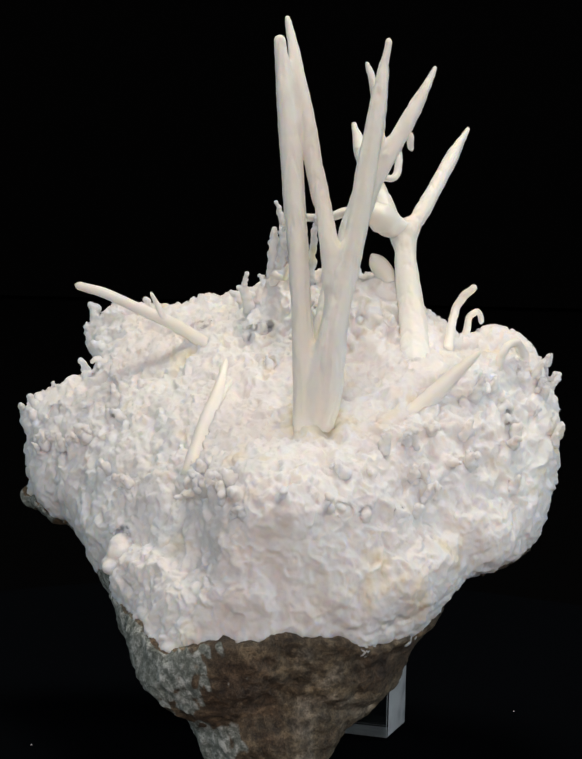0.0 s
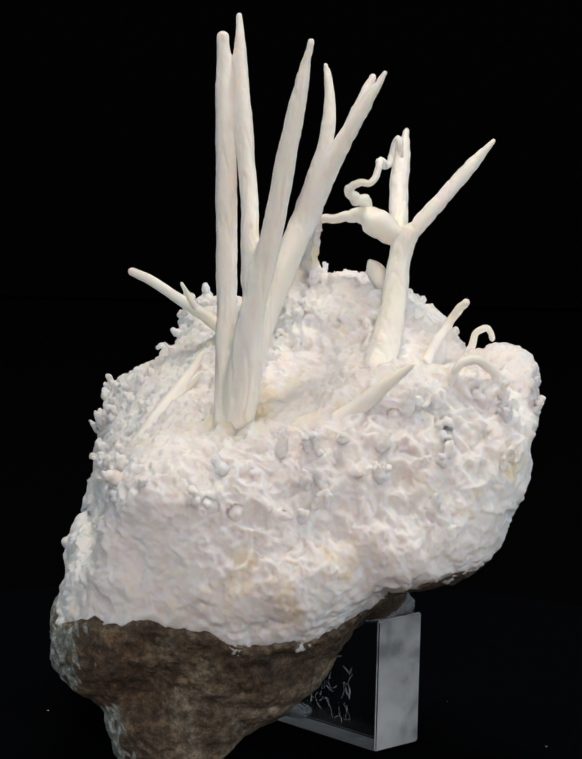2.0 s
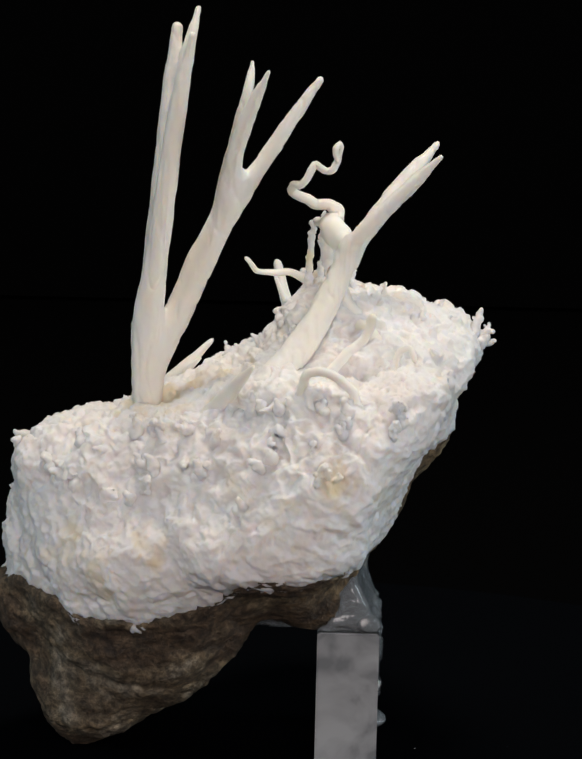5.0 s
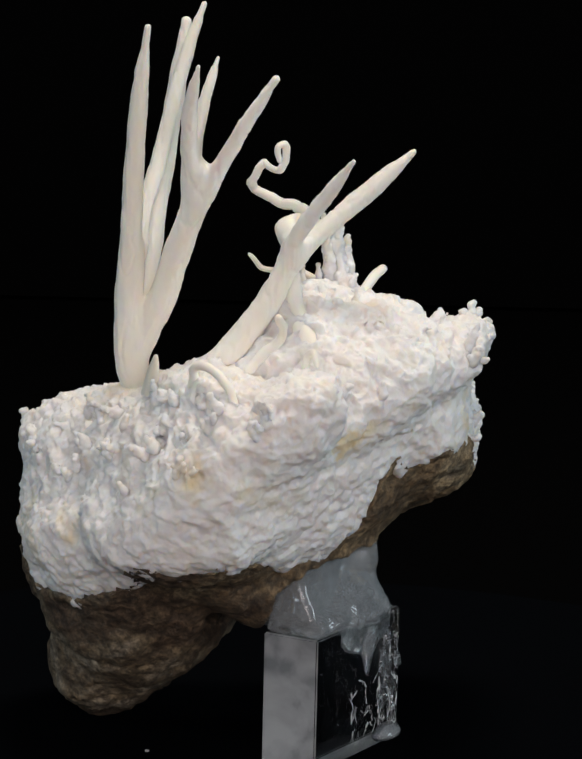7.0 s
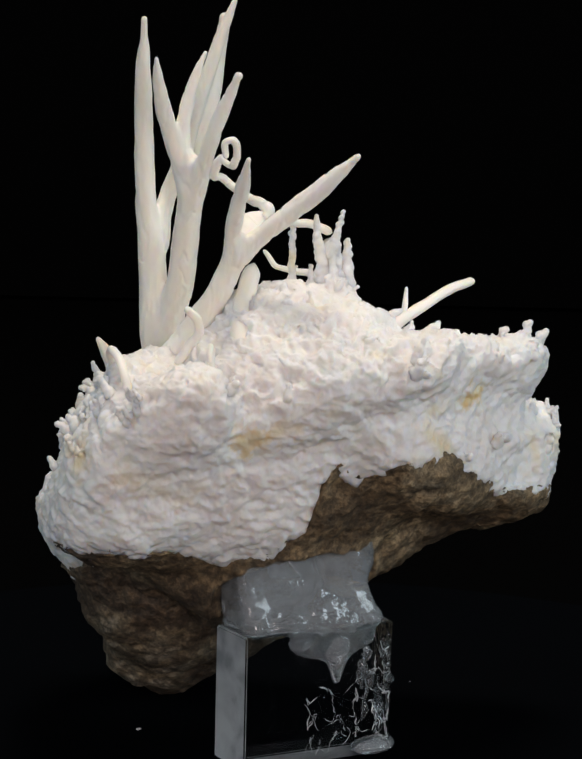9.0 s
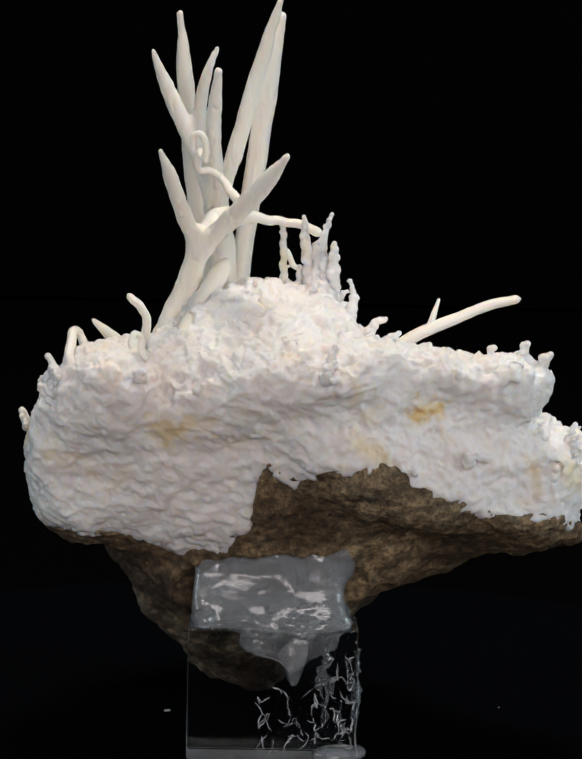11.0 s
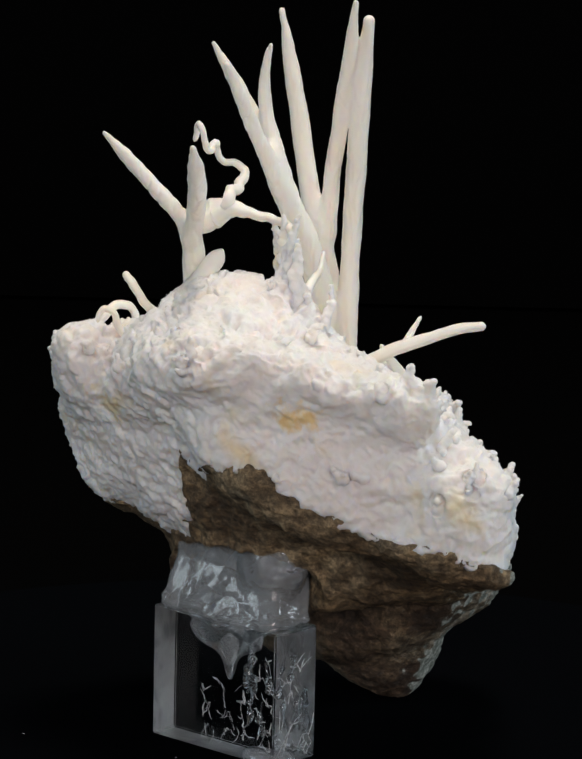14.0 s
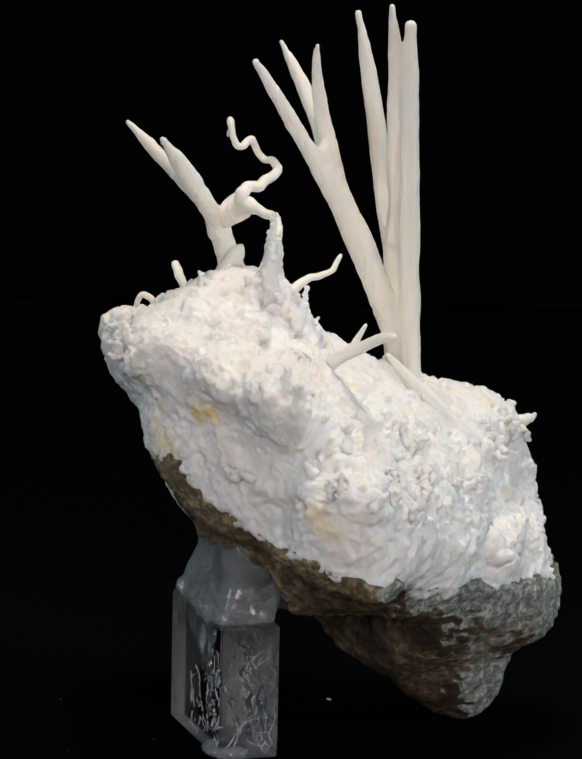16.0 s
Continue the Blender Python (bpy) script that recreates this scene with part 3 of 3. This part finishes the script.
def tube(points, radii, name, thing, label="", sides=14, per=8, flute=0.06, seed=0, blunt=0.6, wander=0.0, material=None):
    """A tapering rod along a smooth line through the points (millimetres)."""
    pts = np.array(points, float)
    rad = np.array(radii, float)
    ext = np.vstack([2 * pts[0] - pts[1], pts, 2 * pts[-1] - pts[-2]])
    line, rr = [], []
    for i in range(len(pts) - 1):
        a, b, c, d = ext[i:i + 4]
        for s in np.arange(per) / per:
            line.append(0.5 * (2 * b + (c - a) * s + (2 * a - 5 * b + 4 * c - d) * s ** 2 + (3 * b - a - 3 * c + d) * s ** 3))
            rr.append(rad[i] + (rad[i + 1] - rad[i]) * s)
    line.append(pts[-1])
    rr.append(rad[-1])
    line, rr = np.array(line), np.array(rr)
    if wander:
        line = line + np.stack([fbm(line / 2.2, 2, 0.5, seed + k) for k in range(3)], 1) * wander
    # rounded end
    tan = line[-1] - line[-2]
    tan /= np.linalg.norm(tan)
    r_end = rr[-1]
    for s in (0.45, 0.8, 1.0):
        line = np.vstack([line, line[-1] + tan * r_end * blunt * 0.5])
        rr = np.append(rr, r_end * math.sqrt(max(1 - s * s, 0.02)))
    t = np.gradient(line, axis=0)
    t /= np.linalg.norm(t, axis=1, keepdims=True)
    side = np.cross(t[0], (0.3, 0.9, 0.1))
    rings = []
    ang = np.arange(sides) * 2 * math.pi / sides
    rng = np.random.default_rng(seed)
    ph, k1 = rng.uniform(0, 6.28, 3), rng.integers(2, 4)
    for i in range(len(line)):
        side = side - t[i] * np.dot(side, t[i])
        side /= np.linalg.norm(side)
        other = np.cross(t[i], side)
        w = 1 + flute * (np.sin(k1 * ang + ph[0]) + 0.6 * np.sin(5 * ang + ph[1] + 0.06 * i) + 0.4 * np.sin(0.55 * i + ph[2]))
        rings.append(line[i] + rr[i] * w[:, None] * (np.cos(ang)[:, None] * side + np.sin(ang)[:, None] * other))
    verts = np.concatenate(rings)
    nrm = verts - np.repeat(line, sides, 0)
    nrm /= np.linalg.norm(nrm, axis=1, keepdims=True) + 1e-9
    verts = verts + nrm * (fbm(verts / 2.5, 3, 0.5, seed + 5) * 0.10 * np.repeat(rr, sides))[:, None]
    faces = [(i * sides + j, i * sides + (j + 1) % sides, (i + 1) * sides + (j + 1) % sides, (i + 1) * sides + j) for i in range(len(line) - 1) for j in range(sides)]
    faces.append(tuple(range(sides))[::-1])
    faces.append(tuple((len(line) - 1) * sides + j for j in range(sides)))
    return mesh_object(name, verts * 0.001, faces, material or SPIKE, thing, True, label)


def fused(rods, thing, lo, hi, seed):
    """Rods that grow out of one another: melted together, then one mesh for each rod."""
    lo, step = np.array(lo, float), 0.3
    shape = tuple(int((b - a) / step) for a, b in zip(lo, hi))
    total, each = np.zeros(shape, np.float32), []
    for points, radii in rods:
        pts, rad = np.array(points, float), np.array(radii, float)
        ext = np.vstack([2 * pts[0] - pts[1], pts, 2 * pts[-1] - pts[-2]])
        field = np.full(shape, 9.0, np.float32)
        line = []
        for k in range(len(pts) - 1):
            a, b, c, d = ext[k:k + 4]
            m = max(2, int(np.linalg.norm(c - b) / 0.45))
            for s in np.arange(m) / m:
                line.append((*(0.5 * (2 * b + (c - a) * s + (2 * a - 5 * b + 4 * c - d) * s ** 2 + (3 * b - a - 3 * c + d) * s ** 3)), rad[k] + (rad[k + 1] - rad[k]) * s))
        line.append((*pts[-1], rad[-1]))
        for x, y, z, r in line:
            stamp(field, lo, step, np.array([x, y, z]), r, 0.02)
        each.append(field)
        total += np.exp(np.clip(-field / 0.55, -30, 30))
    verts, faces = surface_net(-0.55 * np.log(np.maximum(total, 1e-12)), lo, step)
    normals = vertex_normals(verts, faces)
    cell = np.clip(((verts - lo) / step).round().astype(int), 0, np.array(shape) - 1)
    owner = np.argmin([f[cell[:, 0], cell[:, 1], cell[:, 2]] for f in each], 0)
    flutes = np.abs(fbm(verts * np.array([0.55, 0.55, 0.045]), 2, 0.5, seed))
    bumps = fbm(verts * np.array([0.4, 0.4, 0.16]), 3, 0.5, seed + 4)
    verts = verts + normals * (0.16 * bumps - 0.30 * np.clip(0.22 - flutes, 0, 1) * 3 + 0.05 * fbm(verts / 0.9, 2, 0.5, seed + 8))[:, None]
    normals = vertex_normals(verts, faces)
    face_owner = owner[faces[:, 0]]
    for k in range(len(rods)):
        f = faces[face_owner == k]
        if not len(f):
            continue
        used, back = np.unique(f, return_inverse=True)
        ob = net_object("crystal_spike", verts[used], back.reshape(f.shape), SPIKE, thing)
        ob.data.normals_split_custom_set_from_vertices(normals[used].tolist())


def spikes(thing):
    fused([
        ([(2.5, -29.5, 58), (2.0, -29.1, 70.6), (1.1, -27.8, 86.7), (-0.3, -26.0, 102.8), (-2.1, -24.0, 118.8), (-3.8, -22.4, 133.6)],
         [2.5, 2.1, 1.9, 1.95, 1.8, 1.0]),
        ([(6.3, -28.6, 92), (5.7, -28.0, 98.6), (3.7, -25.5, 108.3), (1.7, -23.6, 117.9), (-0.4, -21.6, 127.5), (-2.6, -18.8, 137.2)],
         [1.7, 1.7, 1.55, 1.45, 1.25, 0.65]),
        ([(5.5, -30.2, 74), (6.5, -30.5, 82.2), (9.4, -29.0, 95.1), (11.5, -28.0, 108.1), (13.3, -26.8, 121.1), (15.3, -24.9, 134.1)],
         [1.9, 2.0, 2.0, 1.85, 1.65, 0.6]),
        ([(4.2, -28.2, 57), (5.0, -29.0, 66.9), (6.0, -30.0, 73.6), (6.7, -29.6, 80.2), (7.1, -29.0, 86.9), (6.8, -28.6, 93.5)],
         [2.7, 2.5, 2.6, 2.5, 2.0, 1.5]),
    ] + [
        ([(5.7, -29.4, 70), (5.7, -28.0, 74.5), (5.9, -24.1, 82.7), (7.8, -20.7, 91.9), (10.5, -17.4, 101.1), (12.6, -15.2, 108.3)],
         [2.3, 2.5, 2.6, 2.6, 2.2, 1.8]),
        ([(11.5, -17.0, 104), (12.6, -16.7, 109.5), (13.7, -16.0, 114.3), (13.9, -15.1, 119.2), (13.3, -14.0, 124.0), (11.9, -12.7, 128.8)],
         [1.5, 1.45, 1.35, 1.25, 1.0, 0.5]),
        ([(11.5, -17.2, 104.5), (14.2, -16.9, 109.5), (16.5, -16.7, 113.9), (18.4, -16.2, 117.6), (20.3, -15.5, 121.2), (22.2, -14.6, 124.8), (24.0, -13.4, 128.4)],
         [1.5, 1.6, 1.55, 1.5, 1.35, 1.0, 0.5]),
        ([(10.0, -17.6, 99.5), (11.2, -14.6, 104.1), (12.5, -11.6, 109.5), (13.7, -8.4, 115.0), (14.6, -4.9, 120.4), (15.3, -1.3, 125.9)],
         [1.6, 1.7, 1.5, 1.4, 1.25, 0.65]),
    ], thing, (-9, -36, 52), (29, 4, 142), 300)
    fused([
        ([(20.2, 3.0, 95), (21.8, 3.8, 97.8), (24.2, 6.7, 101.8), (26.6, 9.9, 105.9), (29.0, 13.1, 109.9), (31.5, 16.3, 114.0)],
         [1.5, 1.4, 1.4, 1.45, 1.15, 0.45]),
        ([(19.6, 3.6, 94), (17.5, 6.7, 97.9), (15.3, 10.8, 101.8), (13.3, 15.0, 105.7), (11.6, 19.1, 109.6), (10.3, 23.1, 113.5)],
         [1.7, 1.7, 1.8, 1.8, 1.4, 0.5]),
        ([(21.5, -15.5, 66), (22.0, -10.8, 72.9), (21.8, -5.6, 79.2), (20.9, -1.3, 85.4), (20.1, 1.8, 91.6), (20.0, 3.5, 97)],
         [3.6, 3.0, 2.7, 2.35, 2.1, 1.6]),
    ], thing, (5, -22, 58), (38, 29, 119), 320)
    tube([(17.6, -24.0, 63.2), (20.2, -22.9, 65.7), (23.2, -21.6, 68.7), (26.5, -20.4, 71.7), (29.8, -19.2, 74.8), (33.2, -18.0, 77.8)],
         [2.1, 2.0, 1.7, 1.4, 1.1, 0.4], "crystal_spike", thing, seed=12, blunt=1)
    tube([(-12.0, 5.0, 71), (-21.4, 5.9, 77.0), (-29.3, 6.9, 80.3), (-35.0, 7.8, 82.6), (-40.2, 8.9, 83.8)],
         [1.3, 1.2, 1.0, 0.95, 0.85], "crystal_spike", thing, seed=13, blunt=0.8)
    tube([(-24.0, 6.0, 78.0), (-25.4, 5.2, 80.8), (-26.6, 4.4, 83.3)],
         [0.7, 0.6, 0.35], "crystal_spike", thing, seed=14, blunt=1)
    tube([(28.3, -2.5, 75), (28.8, -0.2, 78.0), (29.2, 2.2, 79.9), (29.9, 3.6, 81.9), (31.1, 4.1, 83.9), (32.8, 3.7, 86.0)],
         [1.0, 0.9, 0.85, 0.85, 0.8, 0.7], "curl", thing, seed=15, wander=0.3)


def curls(thing):
    tube([(-18.0, -29.0, 56.0), (-15.8, -22.5, 63.5), (-13.6, -17.0, 69.2), (-12.4, -12.5, 74.0)], [1.7, 1.4, 1.1, 0.45], "crystal_spike", thing, seed=41, blunt=1.2)
    tube([(-14.4, -18.6, 66.5), (-12.6, -16.4, 69.2), (-11.2, -15.0, 71.0)], [0.9, 0.7, 0.35], "crystal_spike", thing, seed=42, blunt=1.2)
    tube([(36.5, -10.5, 72), (37.8, -10.0, 76), (38.9, -9.4, 77.6), (40.5, -6.8, 77.9), (42.0, -3.0, 75.1), (42.3, -1.6, 71.5), (41.6, -1.2, 68.0)],
         [0.9, 0.8, 0.8, 0.85, 0.9, 0.9, 0.9], "curl", thing, "", 10, 7, 0.08, 43, 0.8, 0.25)
    tube([(29.4, 14.4, 66.0), (27.2, 11.8, 72.5), (23.2, 7.6, 79.0), (18.8, 3.9, 85.0), (15.2, 2.6, 90.2)], [2.2, 2.5, 2.2, 1.9, 1.6], "crystal_spike", thing, "blunt cream stub rooted in the crust", seed=44, blunt=1.0)
    tube([(30.5, 7.0, 73.5), (31.8, 8.6, 77.0), (33.0, 9.6, 80.0), (34.2, 10.6, 80.4), (34.8, 11.2, 78.6)], [0.8, 0.7, 0.65, 0.6, 0.5], "curl", thing, "", 10, 7, 0.08, 45, 0.8, 0.3)
    tube([(12.6, 4.0, 100.5), (11.8, 4.2, 102.0), (12.4, 1.7, 103.2), (12.1, -1.8, 103.6), (13.7, -5.0, 105.9), (15.6, -5.2, 107.6), (17.5, -4.2, 108.2),
          (18.1, -2.5, 111.3), (17.6, -0.4, 110.2), (18.0, 0.8, 110.6), (18.6, 1.6, 113.2), (19.2, 1.2, 114.6), (20.4, 0.6, 114.0), (20.8, 0.9, 112.2)],
         [1.1, 1.0, 0.95, 0.85, 0.8, 0.72, 0.72, 0.7, 0.66, 0.64, 0.62, 0.6, 0.58, 0.55], "curl", thing, "thin twisted white helictite curl", 10, 6, 0.12, 21, 0.8, 0.55)
    tube([(20.0, 3.5, 96.5), (17.4, 2.8, 97.8), (15.0, 2.2, 99.2), (12.4, 3.0, 100.0), (8.5, 2.8, 99.6), (4.7, 2.5, 98.7), (0.5, 4.2, 98.2), (-2.0, 5.8, 97.0)],
         [1.6, 2.5, 2.7, 1.7, 1.0, 0.8, 0.75, 0.8], "crystal_bridge", thing, "thick knobby bridge thinning to a twig", 14, 7, 0.09, 22, 0.8, 0.3)
    tube([(-4.1, 4.0, 86.0), (-3.8, 0.5, 88.0), (-2.8, -4.0, 88.4), (-2.0, -7.0, 88.9), (-1.6, -9.0, 91.2)], [0.9, 0.7, 0.6, 0.55, 0.4], "curl", thing, "", 10, 7, 0.08, 27, 1, 0.2)


# ---- the stand ----
BLOCK = Matrix.Translation((0.0063, 0.0099, 0.0)) @ pose(0, 0, 0, 0, 0, -18.4)


def stand_thing():
    thing = new("display_stand")
    tagged(thing, "clear acrylic display block with hot glue on top", "display stand")
    bm = bmesh.new()
    bmesh.ops.create_cube(bm, size=1)
    bmesh.ops.scale(bm, verts=bm.verts, vec=(0.0311, 0.0113, 0.0250))
    bmesh.ops.translate(bm, verts=bm.verts, vec=(0, 0, 0.0129))
    bmesh.ops.bevel(bm, geom=list(bm.edges), offset=0.0003, segments=2, affect="EDGES")
    bmesh.ops.transform(bm, matrix=BLOCK, verts=bm.verts)
    ob = part("block", bm, ACRYLIC, thing, "clear polished acrylic block with one sawn end", smooth=False)
    ob.data.materials.append(SAWN)
    ob.data.materials.append(CRACKLE)
    axis = BLOCK.to_3x3() @ Vector((1, 0, 0))
    for f in ob.data.polygons:
        if f.normal.dot(axis) > 0.95 or f.normal.z < -0.95:
            f.material_index = 1
        elif f.normal.dot(axis) < -0.95:
            f.material_index = 2
    # glue: a slab as wide as the block that flares into the stone, with drips
    lo = (-24.0, -24.0, 10.0)
    pts = grid(lo, (38.0, 36.0, 58.0), 0.5)
    inv = np.array(BLOCK.inverted().to_3x3(), np.float32)
    loc = (pts - np.array([6.3, 9.9, 0], np.float32)) @ inv.T
    rise = np.clip((loc[..., 2] - 25.5) / 9, 0, 1)
    bay = np.where(loc[..., 0] < 0, 3.6, 0.3) * rise
    q = np.stack([np.abs(loc[..., 0]) - 13.0 + bay, np.abs(loc[..., 1] + 3.2 * rise) - 3.9 + 0.9 * rise, np.abs(loc[..., 2] - 34.5) - 7.6], -1)
    slab = np.sqrt((np.maximum(q, 0) ** 2).sum(-1)) + np.minimum(q.max(-1), 0) - 1.8
    lumps = [lobe((5.0, -4.5, 31.5), (10.0, 11.5, 8.0), (0, 0, 0)), lobe((-2.5, 11.5, 36.5), (6.5, 4.6, 6.0), (0, 10, 0)),
             lobe((5.0, 15.4, 23.0), (9.5, 0.9, 3.6), (0, 0, -18)), lobe((4.0, 15.8, 18.6), (1.6, 0.8, 4.0), (0, 0, -18))]
    e = np.exp(np.clip(-slab / 0.9, -40, 40)) + np.exp(np.clip(-blend(pts, lumps, 0.9) / 0.9, -40, 40))
    verts, faces = surface_net(-0.9 * np.log(e), lo, 0.5)
    nrm = vertex_normals(verts, faces)
    near_top = np.exp(-((verts[:, 2] - 26.0) / 2.2) ** 2)
    d = fbm(verts / 6, 2, 0.5, 200) * 0.5 + (0.05 + 0.95 * near_top) * (0.45 - cells(verts / 1.6, 205)) * 0.7 + (0.10 + 0.6 * near_top) * fbm(verts * np.array([0.3, 0.3, 0.55]), 2, 0.45, 207) + 0.06 * fbm(verts / 1.4, 2, 0.5, 210)
    net_object("glue", verts + nrm * d[:, None], faces, GLUE, thing, "milky translucent hot glue lump")
    bm = bmesh.new()
    bmesh.ops.create_uvsphere(bm, u_segments=24, v_segments=12, radius=1)
    bmesh.ops.scale(bm, verts=bm.verts, vec=(0.0052, 0.0040, 0.0017))
    bmesh.ops.translate(bm, verts=bm.verts, vec=(-0.0045, 0.0172, 0.0017))
    part("pad", bm, GLUE, thing, "clear squashed glue pad")
    # runs of clear glue down the crackled end and the long face beside it
    rng = random.Random(23)
    for n in range(16):
        z, u, w = rng.uniform(8, 24), -14.5 + 5.5 * rng.random() ** 2, rng.uniform(-4.6, 4.6)
        line, rad = [], []
        for k in range(5):
            at = (-15.6, max(-5, min(5, w)), z) if n % 2 else (u, 5.75, z)
            line.append(tuple(1000 * (BLOCK @ (Vector(at) * 0.001))))
            rad.append(rng.choice((0.15, 0.3, 0.6, 0.9)))
            z, w, u = max(1.0, z - rng.uniform(0.5, 2.2)), w + rng.uniform(-0.6, 0.6), max(-14.6, u + rng.uniform(-0.5, 0.5))
        tube(line, rad, "glue_run", thing, sides=8, per=5, flute=0.12, seed=500 + n, material=CLEAR_GLUE)
    # a net of fine cracks on the long face and on the crackled end, reflections painted white
    rng = random.Random(17)
    for face, count in (("long", 130), ("end", 44)):
        knots = []
        for n in range(count):
            along = -15.0 + 18.0 * rng.random() ** 1.5 if face == "long" else rng.uniform(-5.2, 5.2)
            knots.append((along, rng.uniform(1.2, 21.0 if along < -9 or face == "end" else 15.0)))
        for i, (u, z) in enumerate(knots):
            near = sorted(range(count), key=lambda j: (knots[j][0] - u) ** 2 + ((knots[j][1] - z) * 0.6) ** 2)[1:6]
            v, w = knots[rng.choice(near)]
            line = []
            for k in range(4):
                f = k / 3
                a, h = u + (v - u) * f + rng.uniform(-0.25, 0.25), max(0.8, z + (w - z) * f + rng.uniform(-0.25, 0.25))
                at = (a, 5.68, h) if face == "long" else (-15.58, max(-5.4, min(5.4, a)), h)
                line.append(tuple(1000 * (BLOCK @ (Vector(at) * 0.001))))
            r = rng.choice((0.03, 0.045, 0.06, 0.10))
            tube(line, [0.4 * r, r, r * rng.uniform(0.5, 1.1), 0.4 * r], "crack", thing, sides=6, per=2, seed=600 + i, material=THREAD)
    return thing


def specimen_thing():
    thing = new("mineral_specimen")
    tagged(thing, "white aragonite specimen with long spikes on a brown host rock", "mineral specimen")
    host_rock_and_crust(thing)
    spikes(thing)
    curls(thing)
    return thing


studio()
TABLE = turntable_thing()
STAND = stand_thing()
SPECIMEN = specimen_thing()

TURN = [(0.0, 0.0), (0.5, -6.9), (1.0, -14.1), (1.5, -21.05), (2.0, -28.15), (2.5, -35.5), (3.0, -42.97), (3.5, -50.35), (4.0, -57.7),
        (5.0, -72.5), (5.75, -83.5), (6.5, -94.59), (7.0, -101.77), (7.5, -109.1), (8.0, -116.8), (8.5, -124.2), (9.0, -131.48),
        (9.8, -143.1), (10.6, -154.7), (11.5, -167.9), (12.0, -175.4), (12.5, -182.7), (13.0, -189.8), (13.5, -197.1), (14.0, -204.03), (14.5, -211.0),
        (15.0, -218.1), (15.5, -225.5), (16.0, -232.87)]


def motions():
    for thing in (TABLE, STAND, SPECIMEN):
        walk(thing, [(t, pose(0, 0, 0, 0, 0, a)) for t, a in TURN])


motions()
